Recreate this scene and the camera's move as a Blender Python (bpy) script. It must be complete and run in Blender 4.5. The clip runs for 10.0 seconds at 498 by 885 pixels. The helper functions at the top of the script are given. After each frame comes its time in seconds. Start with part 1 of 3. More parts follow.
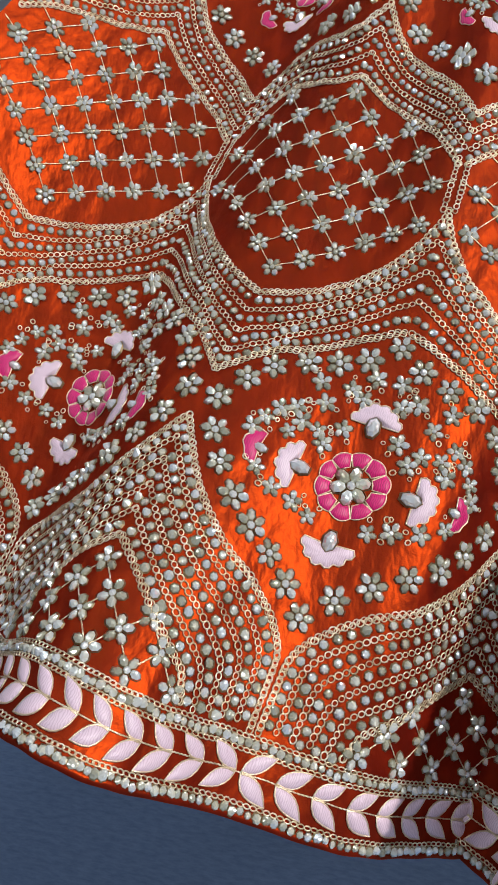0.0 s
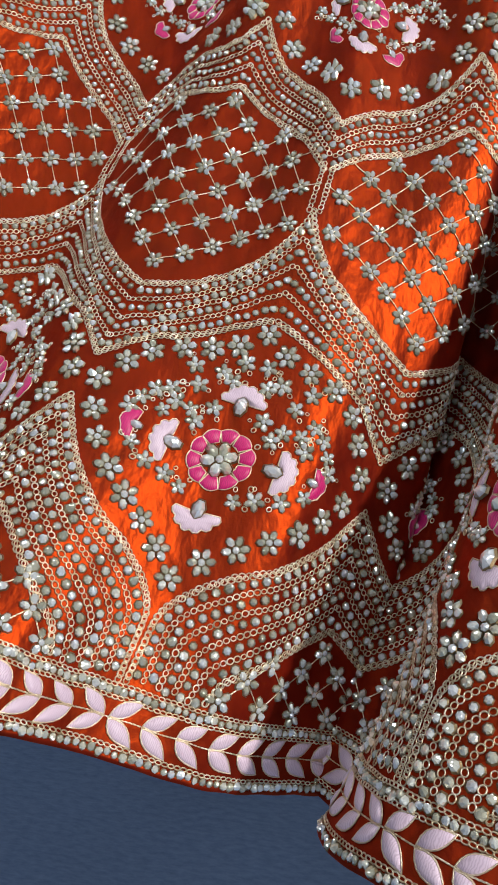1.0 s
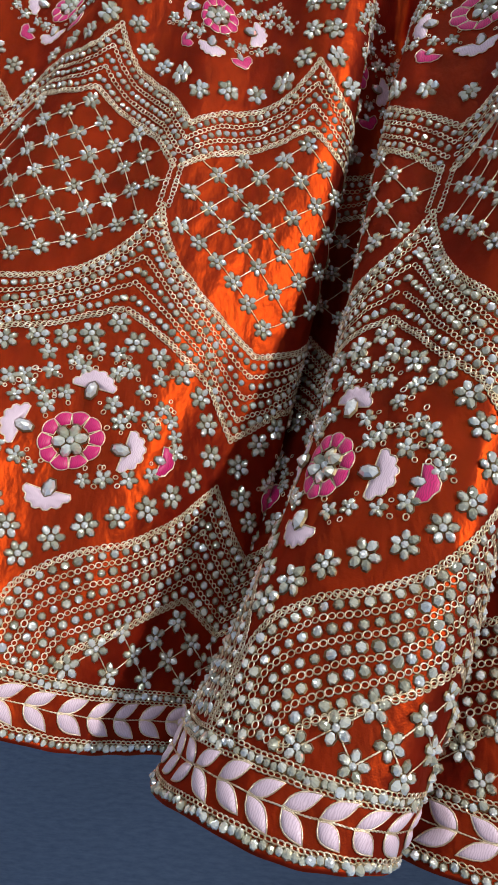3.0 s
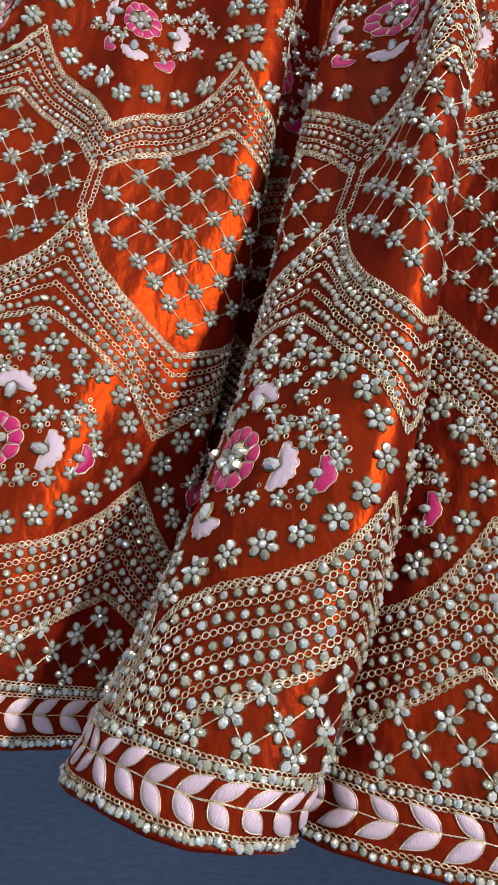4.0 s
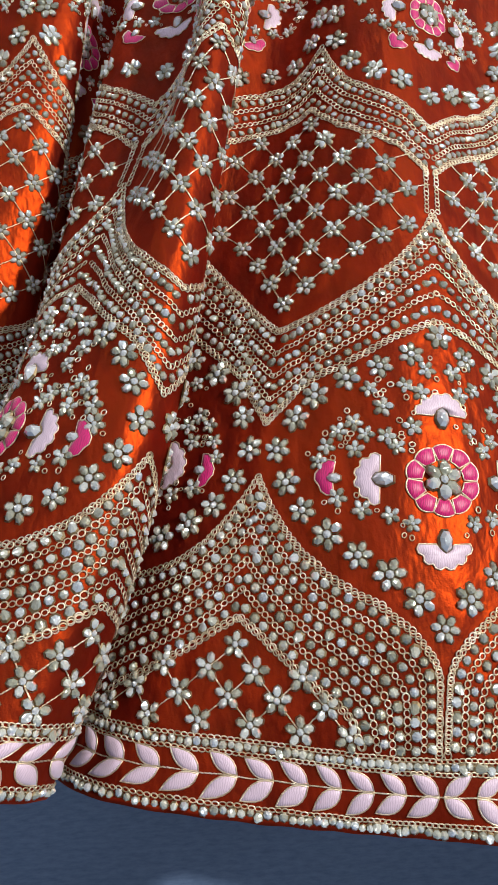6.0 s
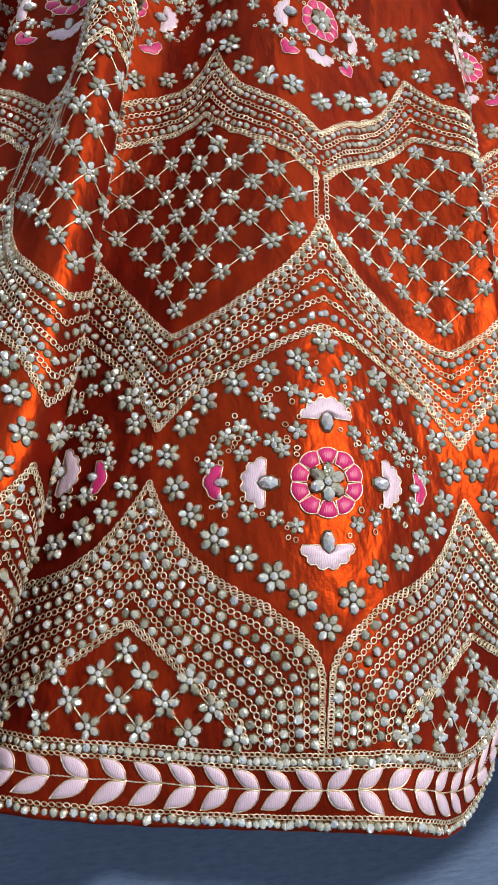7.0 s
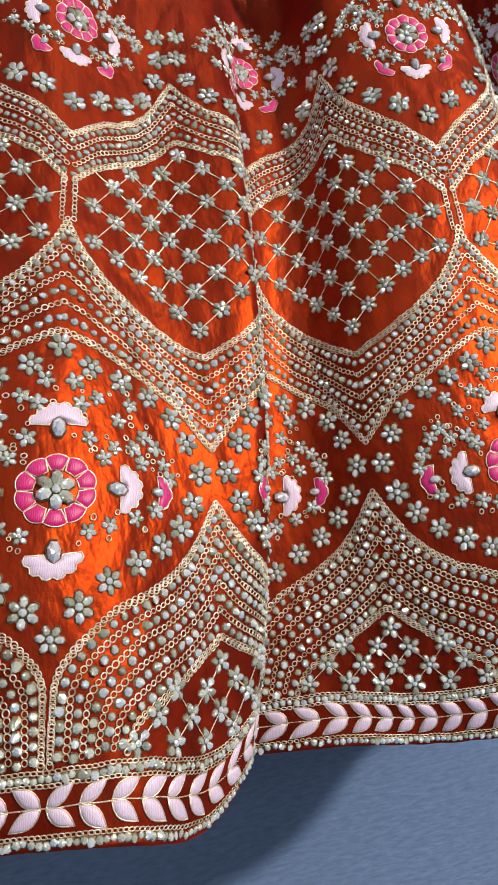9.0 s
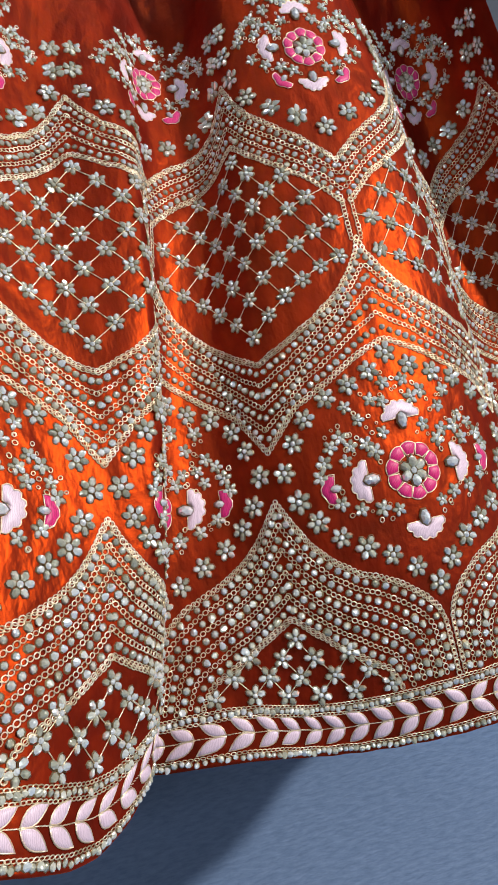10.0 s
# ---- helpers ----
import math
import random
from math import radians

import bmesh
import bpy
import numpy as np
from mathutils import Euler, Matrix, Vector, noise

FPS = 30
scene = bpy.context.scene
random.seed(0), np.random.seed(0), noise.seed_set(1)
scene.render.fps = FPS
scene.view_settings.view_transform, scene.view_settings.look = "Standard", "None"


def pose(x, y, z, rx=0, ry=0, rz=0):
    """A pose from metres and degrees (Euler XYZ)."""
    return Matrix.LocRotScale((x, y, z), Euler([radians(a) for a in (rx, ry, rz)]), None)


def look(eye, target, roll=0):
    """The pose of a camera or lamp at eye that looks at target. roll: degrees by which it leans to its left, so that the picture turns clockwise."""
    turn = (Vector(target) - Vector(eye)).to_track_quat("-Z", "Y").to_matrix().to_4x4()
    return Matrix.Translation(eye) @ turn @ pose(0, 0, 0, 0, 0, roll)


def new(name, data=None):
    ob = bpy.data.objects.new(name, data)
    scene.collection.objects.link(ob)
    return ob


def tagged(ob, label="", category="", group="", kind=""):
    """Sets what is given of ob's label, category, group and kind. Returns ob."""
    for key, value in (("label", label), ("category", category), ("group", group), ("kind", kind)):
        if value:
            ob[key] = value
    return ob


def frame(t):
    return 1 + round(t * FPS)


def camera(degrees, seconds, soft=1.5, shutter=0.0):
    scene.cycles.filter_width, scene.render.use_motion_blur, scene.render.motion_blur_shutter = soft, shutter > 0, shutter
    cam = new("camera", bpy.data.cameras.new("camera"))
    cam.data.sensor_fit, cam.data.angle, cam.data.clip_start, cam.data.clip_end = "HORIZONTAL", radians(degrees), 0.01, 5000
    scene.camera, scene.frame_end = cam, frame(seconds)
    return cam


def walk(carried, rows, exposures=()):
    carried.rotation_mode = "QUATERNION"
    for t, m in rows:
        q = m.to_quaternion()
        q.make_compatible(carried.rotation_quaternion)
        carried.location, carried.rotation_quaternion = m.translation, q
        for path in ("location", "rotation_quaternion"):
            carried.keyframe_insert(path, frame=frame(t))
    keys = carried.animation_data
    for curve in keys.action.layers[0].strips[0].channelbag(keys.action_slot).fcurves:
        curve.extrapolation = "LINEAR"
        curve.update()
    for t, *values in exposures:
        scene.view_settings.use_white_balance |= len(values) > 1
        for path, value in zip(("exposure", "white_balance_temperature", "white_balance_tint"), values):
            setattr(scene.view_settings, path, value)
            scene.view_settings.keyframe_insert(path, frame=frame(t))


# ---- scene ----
cam = camera(39.02, 10.0)
ROWS = [
    (0, -0.3764, -0.1549, 0.835, 64.35, 2.84, 13.38),
    (0.5, -0.3454, -0.1721, 0.8365, 64.53, 2.01, 11.32),
    (1, -0.3211, -0.1866, 0.8348, 64.49, 1.26, 9.56),
    (1.5, -0.2999, -0.1965, 0.8363, 64.38, 1.05, 8.26),
    (2, -0.2847, -0.2023, 0.8318, 64.47, 0.84, 6.76),
    (3.5, -0.2283, -0.2135, 0.8308, 64.72, 0.94, 4.29),
    (4, -0.2085, -0.2177, 0.8295, 64.89, 0.77, 2.95),
    (4.5, -0.1892, -0.2231, 0.8307, 64.37, 0.73, 1.62),
    (5, -0.1667, -0.2285, 0.8301, 63.77, 0.28, -0.14),
    (5.5, -0.14, -0.2329, 0.82, 64.01, 0.13, -1.91),
    (7, -0.0767, -0.2419, 0.8325, 63.19, -0.41, -7.69),
    (7.5, -0.0558, -0.243, 0.8354, 63.09, -0.89, -9.68),
    (8, -0.0311, -0.2456, 0.8343, 63.43, -1.53, -11.67),
    (8.5, -0.0052, -0.2518, 0.8335, 63.51, -2.09, -13.77),
    (9, 0.0219, -0.2567, 0.8327, 63.71, -2.47, -16.05),
    (9.5, 0.0457, -0.2612, 0.8349, 63.93, -2.61, -17.89),
    (10, 0.0676, -0.2651, 0.8347, 64.63, -2.67, -19.5),
]
walk(cam, [(t, pose(x, y, z, rx, ry, rz)) for t, x, y, z, rx, ry, rz in ROWS])

# ---- world and lamps ----
world = bpy.data.worlds.new("room_air")
scene.world = world
world.use_nodes = True
world.node_tree.nodes["Background"].inputs[0].default_value = (0.5, 0.58, 0.72, 1)
world.node_tree.nodes["Background"].inputs[1].default_value = 0.012


def unseen_lamp(place, target, watts, size, colour):
    data = bpy.data.lights.new("unseen_lamp", "AREA")
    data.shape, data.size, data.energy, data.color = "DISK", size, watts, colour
    ob = new("unseen_lamp", data)
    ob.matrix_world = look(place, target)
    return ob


# unseen key lamp, placed to suit the floor shadows and bright right-hand folds
unseen_lamp((1.75, -0.9, 2.5), (0.0, 0.2, 0.6), 76, 0.12, (1.0, 0.95, 0.88))
# eight small unseen fill lamps, added to give the crystals glints
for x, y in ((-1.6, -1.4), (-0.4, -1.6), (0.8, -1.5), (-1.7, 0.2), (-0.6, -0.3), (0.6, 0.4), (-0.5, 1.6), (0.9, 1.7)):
    unseen_lamp((x, y, 2.5), (x * 0.6, y * 0.6 + 0.1, 0.5), 3.8, 0.24, (0.88, 0.94, 1.0))


# ---- materials ----
def material(name, colour, rough=0.5, metal=0.0, **inputs):
    m = bpy.data.materials.new(name)
    m.use_nodes = True
    b = m.node_tree.nodes["Principled BSDF"]
    b.inputs["Base Color"].default_value = (*colour, 1)
    b.inputs["Roughness"].default_value = rough
    b.inputs["Metallic"].default_value = metal
    for key, value in inputs.items():
        b.inputs[key.replace("_", " ")].default_value = value
    return m, m.node_tree, b


def noise_node(tree, scale, detail=3.0, rough=0.55, source="Object", stretch=None):
    tex = tree.nodes.new("ShaderNodeTexNoise")
    tex.inputs["Scale"].default_value = scale
    tex.inputs["Detail"].default_value = detail
    tex.inputs["Roughness"].default_value = rough
    co = tree.nodes.new("ShaderNodeTexCoord")
    link = co.outputs[source]
    if stretch:
        mp = tree.nodes.new("ShaderNodeMapping")
        mp.inputs["Scale"].default_value = stretch
        tree.links.new(link, mp.inputs[0])
        link = mp.outputs[0]
    tree.links.new(link, tex.inputs["Vector"])
    return tex


def ramp(tree, source, stops):
    r = tree.nodes.new("ShaderNodeValToRGB")
    while len(r.color_ramp.elements) < len(stops):
        r.color_ramp.elements.new(0.5)
    for e, (p, c) in zip(r.color_ramp.elements, stops):
        e.position, e.color = p, (*c, 1)
    tree.links.new(source, r.inputs[0])
    return r.outputs[0]


def bump(tree, shader, height, strength, distance):
    n = tree.nodes.new("ShaderNodeBump")
    n.inputs["Strength"].default_value = strength
    n.inputs["Distance"].default_value = distance
    tree.links.new(height, n.inputs["Height"])
    tree.links.new(n.outputs[0], shader.inputs["Normal"])


# velvet: deep red pile whose brushed tips shine orange
velvet, tr, b = material("orange_velvet", (0.20, 0.006, 0.001), 0.7, 0.0, Sheen_Weight=0.4, Sheen_Roughness=0.3)
b.inputs["Sheen Tint"].default_value = (1.0, 0.11, 0.008, 1)
b.inputs["Specular IOR Level"].default_value = 0.1
nap = noise_node(tr, 44, 3, 0.5, "Object", (1.6, 0.8, 0.8))
fine = noise_node(tr, 1000, 2, 0.6)
tr.links.new(ramp(tr, nap.outputs[0], [(0.3, (0.050, 0.0008, 0.0003)), (0.52, (0.095, 0.002, 0.0005)), (0.75, (0.18, 0.009, 0.0012))]), b.inputs["Base Color"])
mixh = tr.nodes.new("ShaderNodeMath")
mixh.operation = "MULTIPLY_ADD"
tr.links.new(fine.outputs[0], mixh.inputs[0])
mixh.inputs[1].default_value = 0.05
tr.links.new(nap.outputs[0], mixh.inputs[2])
bump(tr, b, mixh.outputs[0], 0.32, 0.008)
tips = tr.nodes.new("ShaderNodeBsdfGlossy")
tips.inputs["Color"].default_value = (0.95, 0.10, 0.006, 1)
tips.inputs["Roughness"].default_value = 0.40
tr.links.new(b.inputs["Normal"].links[0].from_socket, tips.inputs["Normal"])
pile = tr.nodes.new("ShaderNodeMixShader")
pile.inputs[0].default_value = 0.175
tr.links.new(b.outputs[0], pile.inputs[1])
tr.links.new(tips.outputs[0], pile.inputs[2])
tr.links.new(pile.outputs[0], tr.nodes["Material Output"].inputs[0])

lining_mat, tr, b = material("lining_cloth", (0.25, 0.03, 0.01), 0.8)
bump(tr, b, noise_node(tr, 500, 2).outputs[0], 0.3, 0.001)

# foil-backed cut stones, each of its own tint
crystal, tr, b = material("cut_crystal", (0.8, 0.8, 0.72), 0.05, 0.52, Coat_Weight=1.0, Coat_Roughness=0.03)
geo = tr.nodes.new("ShaderNodeNewGeometry")
tr.links.new(ramp(tr, geo.outputs["Random Per Island"], [(0.0, (0.50, 0.50, 0.38)), (0.3, (0.80, 0.80, 0.66)), (0.6, (0.97, 0.98, 0.88)), (0.9, (0.88, 0.95, 1.0)), (1.0, (1.0, 1.0, 1.0))]), b.inputs["Base Color"])
bump(tr, b, noise_node(tr, 700, 0).outputs[0], 0.25, 0.0008)

gold, tr, b = material("gold_zari_thread", (0.78, 0.58, 0.33), 0.38, 0.75)
geo = tr.nodes.new("ShaderNodeNewGeometry")
tr.links.new(ramp(tr, geo.outputs["Random Per Island"], [(0.0, (0.55, 0.43, 0.27)), (0.5, (0.80, 0.66, 0.46)), (1.0, (0.95, 0.86, 0.70))]), b.inputs["Base Color"])
bump(tr, b, noise_node(tr, 1500, 1).outputs[0], 0.5, 0.0005)

# settings in a darker gold than the thread, outlining each stone
bezel, tr, b = material("dark_gold_setting", (0.26, 0.19, 0.10), 0.45, 0.7)
bump(tr, b, noise_node(tr, 1500, 1).outputs[0], 0.5, 0.0005)


def satin(name, dark, light):
    m, tree, sh = material(name, light, 0.42, 0.0, Sheen_Weight=0.3)
    wave = tree.nodes.new("ShaderNodeTexWave")
    wave.inputs["Scale"].default_value = 260
    wave.inputs["Distortion"].default_value = 9.0
    wave.inputs["Detail"].default_value = 2.0
    co = tree.nodes.new("ShaderNodeTexCoord")
    tree.links.new(co.outputs["Object"], wave.inputs["Vector"])
    tree.links.new(ramp(tree, wave.outputs[0], [(0.0, dark), (0.6, light), (1.0, light)]), sh.inputs["Base Color"])
    bump(tree, sh, wave.outputs[0], 0.12, 0.0006)
    return m


lavender = satin("lavender_satin_thread", (0.60, 0.44, 0.55), (0.74, 0.58, 0.69))
magenta = satin("magenta_satin_thread", (0.40, 0.0, 0.09), (0.64, 0.003, 0.165))

floor_mat, tr, b = material("blue_grey_floor", (0.13, 0.19, 0.31), 0.55)
big = noise_node(tr, 9, 4)
grain = noise_node(tr, 60, 4, 0.6, "Object", (1, 3, 1))
tr.links.new(ramp(tr, grain.outputs[0], [(0.3, (0.10, 0.16, 0.28)), (0.7, (0.16, 0.235, 0.39))]), b.inputs["Base Color"])
bump(tr, b, grain.outputs[0], 0.4, 0.004)
plaster, tr, b = material("painted_wall", (0.30, 0.33, 0.38), 0.8)
bump(tr, b, noise_node(tr, 40, 4).outputs[0], 0.2, 0.003)

# ---- room ----


def box_mesh(name, lo, hi, mat):
    bm = bmesh.new()
    bmesh.ops.create_cube(bm, size=1)
    for v in bm.verts:
        v.co = [l + (c + 0.5) * (h - l) for c, l, h in zip(v.co, lo, hi)]
    me = bpy.data.meshes.new(name)
    bm.to_mesh(me)
    bm.free()
    me.materials.append(mat)
    return new(name, me)


tagged(box_mesh("floor", (-2.6, -2.2, -0.1), (2.8, 3.2, 0.0), floor_mat), "matt blue-grey floor with a brushed grain", "floor", kind="structure")
# walls and ceiling are added to close the room and bounce lamp light
for nm, lo, hi in (("wall_west", (-2.7, -2.2, 0), (-2.6, 3.2, 2.6)), ("wall_east", (2.8, -2.2, 0), (2.9, 3.2, 2.6)),
                   ("wall_south", (-2.7, -2.3, 0), (2.9, -2.2, 2.6)), ("wall_north", (-2.7, 3.2, 0), (2.9, 3.3, 2.6))):
    tagged(box_mesh(nm, lo, hi, plaster), "plain painted wall added to close the room, grey and matt", "wall", kind="structure")
tagged(box_mesh("ceiling", (-2.7, -2.3, 2.6), (2.9, 3.3, 2.7), plaster), "plain painted ceiling added to close the room above the skirt display", "ceiling", kind="structure")

# ---- the drape of the skirt: fold lines from hem to hip ----
# s counts the motif columns round the skirt, v runs in metres from the hem up the cloth
KNOTS = [-1, -0.25, 0, 0.2, 0.4, 0.7, 1, 1.25, 1.5, 1.75, 2, 2.25, 2.5, 2.75, 2.88, 3, 3.25, 3.5, 3.625, 3.75, 4, 4.25, 4.5, 5, 5.25, 5.5, 5.75, 6, 6.25, 6.5, 7, 7.4, 7.8, 8.1, 8.5, 9, 9.75]
HEM = [
    (-0.8485, 0.0948, 0.6691), (-0.707, 0.1248, 0.5515), (-0.6444, 0.109, 0.5336), (-0.6038, 0.0778, 0.5438),
    (-0.5674, 0.0464, 0.5737), (-0.5082, 0.0324, 0.5673), (-0.4603, 0.0633, 0.5182), (-0.4029, 0.0826, 0.4764),
    (-0.3547, 0.1143, 0.4413), (-0.3149, 0.152, 0.4045), (-0.3462, 0.1909, 0.3837), (-0.3675, 0.1542, 0.4242),
    (-0.3251, 0.1046, 0.4418), (-0.3358, 0.0605, 0.4861), (-0.3272, 0.0354, 0.504), (-0.3109, 0.0168, 0.5198),
    (-0.2628, -0.0141, 0.5343), (-0.2155, -0.0068, 0.5188), (-0.208, 0.0156, 0.4924), (-0.2382, 0.0293, 0.4909),
    (-0.2301, 0.0657, 0.4557), (-0.1931, 0.0339, 0.4699), (-0.1212, 0.0097, 0.476), (-0.0028, -0.0082, 0.4729),
    (0.0498, -0.0138, 0.4664), (0.0971, 0.0171, 0.426), (0.1352, 0.0691, 0.4203), (0.133, 0.1003, 0.38), (0.201, 0.0794, 0.3916),
    (0.2623, 0.0689, 0.3894), (0.383, 0.0394, 0.4097), (0.4806, 0.0465, 0.4223), (0.5566, 0.105, 0.3996),
    (0.5989, 0.1604, 0.3733), (0.692, 0.182, 0.3856), (0.7521, 0.0962, 0.4459), (0.7022, -0.0688, 0.5072),
]
SHIN = [
    (-0.7963, 0.1926, 0.7489), (-0.6696, 0.2303, 0.6368), (-0.6121, 0.2228, 0.6192), (-0.5784, 0.1921, 0.626),
    (-0.5415, 0.174, 0.6428), (-0.4825, 0.16, 0.6282), (-0.4264, 0.1707, 0.5939), (-0.3693, 0.175, 0.5776),
    (-0.3293, 0.2042, 0.541), (-0.2918, 0.2346, 0.511), (-0.321, 0.2765, 0.4901), (-0.3069, 0.2373, 0.5171),
    (-0.2692, 0.1977, 0.5388), (-0.2719, 0.1573, 0.583), (-0.2692, 0.135, 0.5993), (-0.2607, 0.1169, 0.6076),
    (-0.2142, 0.086, 0.6157), (-0.1641, 0.0821, 0.6035), (-0.1581, 0.107, 0.5877), (-0.1901, 0.1143, 0.5917),
    (-0.1883, 0.1538, 0.5627), (-0.1427, 0.1266, 0.5664), (-0.0957, 0.1038, 0.5748), (0.0138, 0.075, 0.5816),
    (0.0721, 0.0898, 0.5657), (0.1185, 0.1049, 0.5419), (0.1589, 0.1277, 0.536), (0.1584, 0.159, 0.5019), (0.209, 0.1612, 0.5034),
    (0.2548, 0.1351, 0.5152), (0.3617, 0.1087, 0.5427), (0.4553, 0.1257, 0.5383), (0.5254, 0.1847, 0.5102),
    (0.5683, 0.2359, 0.4874), (0.6568, 0.239, 0.5082), (0.6961, 0.1501, 0.5618), (0.6442, -0.0049, 0.6163),
]
KNEE = [
    (-0.7111, 0.3505, 0.8754), (-0.6003, 0.3847, 0.7782), (-0.552, 0.3813, 0.7636), (-0.5185, 0.3629, 0.7716),
    (-0.4834, 0.3359, 0.766), (-0.4259, 0.3278, 0.7494), (-0.3705, 0.3161, 0.7438), (-0.323, 0.3202, 0.7281),
    (-0.2787, 0.3275, 0.7093), (-0.2469, 0.3512, 0.689), (-0.2716, 0.3924, 0.6729), (-0.229, 0.3757, 0.6694),
    (-0.2145, 0.3376, 0.6944), (-0.2182, 0.304, 0.731), (-0.2025, 0.2886, 0.7408), (-0.18, 0.2737, 0.746),
    (-0.1507, 0.2432, 0.7609), (-0.1179, 0.2326, 0.764), (-0.108, 0.2481, 0.7527), (-0.1309, 0.2546, 0.7552),
    (-0.1357, 0.2922, 0.7331), (-0.0873, 0.2875, 0.7215), (-0.0547, 0.2595, 0.7211), (0.0403, 0.2396, 0.7298),
    (0.0905, 0.2523, 0.7111), (0.132, 0.2533, 0.7046), (0.1793, 0.2591, 0.7085), (0.1892, 0.2971, 0.6885),
    (0.2353, 0.3045, 0.6797), (0.265, 0.2752, 0.6985), (0.3522, 0.2414, 0.7196), (0.433, 0.2558, 0.7196),
    (0.4875, 0.3091, 0.6879), (0.5311, 0.3468, 0.6749), (0.5966, 0.3239, 0.7023), (0.6049, 0.234, 0.7427),
    (0.5533, 0.0971, 0.7892),
]
HIP = [
    (-0.5768, 0.5995, 1.0666), (-0.4636, 0.5951, 1.0086), (-0.4204, 0.5814, 1.0041), (-0.4006, 0.5567, 1.0176),
    (-0.3867, 0.5324, 1.0363), (-0.3516, 0.5379, 1.0196), (-0.3315, 0.5587, 0.9789), (-0.282, 0.5484, 0.9768),
    (-0.2486, 0.5195, 0.9912), (-0.2017, 0.5191, 0.9844), (-0.1869, 0.5503, 0.9657), (-0.1758, 0.5772, 0.9409),
    (-0.1451, 0.5573, 0.9442), (-0.1398, 0.5255, 0.9721), (-0.1304, 0.5112, 0.9826), (-0.1164, 0.5004, 0.9878),
    (-0.0836, 0.4817, 0.9968), (-0.0593, 0.4571, 1.0156), (-0.0393, 0.4584, 1.0101), (-0.0488, 0.4727, 1.0029),
    (-0.052, 0.5055, 0.98), (-0.0148, 0.5123, 0.9648), (0.0136, 0.486, 0.9813), (0.0843, 0.4706, 0.9758),
    (0.1139, 0.4911, 0.9526), (0.1512, 0.5027, 0.9397), (0.1925, 0.515, 0.936), (0.2339, 0.5309, 0.9212),
    (0.2657, 0.5132, 0.9389), (0.2727, 0.4782, 0.9639), (0.3304, 0.4493, 0.9832), (0.3916, 0.4706, 0.9775),
    (0.447, 0.5013, 0.9655), (0.4931, 0.4961, 0.9794), (0.4955, 0.442, 1.0056), (0.4588, 0.367, 1.0208), (0.4133, 0.256, 1.0561),
]
LEVELS = (0.0, 0.14, 0.36, 0.70)
KN = np.array(KNOTS)


def spline_bends(ys):
    n, h = len(KN), np.diff(KN)
    a, r = np.eye(n), np.zeros((n, 3))
    for i in range(1, n - 1):
        a[i, i - 1 : i + 2] = h[i - 1], 2 * (h[i - 1] + h[i]), h[i]
        r[i] = 6 * ((ys[i + 1] - ys[i]) / h[i] - (ys[i] - ys[i - 1]) / h[i - 1])
    return np.linalg.solve(a, r)


RINGS = [np.array(r, float) for r in (HEM, SHIN, KNEE, HIP)]
BENDS = [spline_bends(r) for r in RINGS]


def pitch(v):
    """Width of one motif column at height v along the cloth."""
    return 0.2485 - 0.118 * v


def cloth(s, v):
    """Points of the draped cloth."""
    s, v = np.broadcast_arrays(np.asarray(s, float), np.asarray(v, float))
    shape = s.shape
    s, v = np.clip(s.ravel(), KN[0], KN[-1]), v.ravel()
    i = np.clip(np.searchsorted(KN, s) - 1, 0, len(KN) - 2)
    h = (KN[i + 1] - KN[i])[:, None]
    f = ((s - KN[i]) / h[:, 0])[:, None]
    e = 1 - f
    out = 0
    for k, (ys, ms) in enumerate(zip(RINGS, BENDS)):
        p = e * ys[i] + f * ys[i + 1] + ((e**3 - e) * ms[i] + (f**3 - f) * ms[i + 1]) * h * h / 6
        w = np.ones_like(v)
        for o, lv in enumerate(LEVELS):
            if o != k:
                w = w * (v - lv) / (LEVELS[k] - lv)
        out = out + p * w[:, None]
    # soft crumples of the pile
    out[:, 2] += 0.0005 * np.sin(61 * s + 5 * np.sin(23 * v)) * np.sin(47 * v + 3 * s)
    return out.reshape(*shape, 3)


def frames(s, v):
    """Place and axes (across, up the cloth, outward) at many points: arrays n x 3 and n x 3 x 3."""
    s, v = np.asarray(s, float), np.asarray(v, float)
    p = cloth(s, v)
    a = cloth(s + 0.004, v) - cloth(s - 0.004, v)
    u = cloth(s, v + 0.001) - cloth(s, v - 0.001)
    u /= np.linalg.norm(u, axis=-1, keepdims=True)
    n = np.cross(a, u)
    n /= np.linalg.norm(n, axis=-1, keepdims=True)
    a = np.cross(u, n)
    return p, np.stack([a, u, n], -1)


# ---- small shapes, as vertex and face arrays ----
def stone_shape(long=1.0, wide=1.0, tall=0.78, sides=7, lean=(0.0, 0.0)):
    """A bezelled cut stone lying on z = 0: faces of the bezel are material 1."""
    an = np.arange(sides) * 2 * np.pi / sides
    ring = lambda r, z: np.stack([r * long * np.cos(an), r * wide * np.sin(an), np.full(sides, z)], 1)
    vs = np.concatenate([ring(1.2, 0.0), ring(1.02, 0.34), ring(0.97, 0.26), ring(0.56, tall), [[0.20 * long, 0.14 * wide, tall * 1.35]]])
    vs[2 * sides :, 0] += vs[2 * sides :, 2] * lean[0]
    vs[2 * sides :, 1] += vs[2 * sides :, 2] * lean[1]
    fs, ms = [], []
    for k in range(sides):
        m = (k + 1) % sides
        fs.append((k, m, sides + m, sides + k)), ms.append(1)
        fs.append((2 * sides + k, 2 * sides + m, 3 * sides + m, 3 * sides + k)), ms.append(0)
        fs.append((3 * sides + k, 3 * sides + m, 4 * sides)), ms.append(0)
    return vs, fs, ms


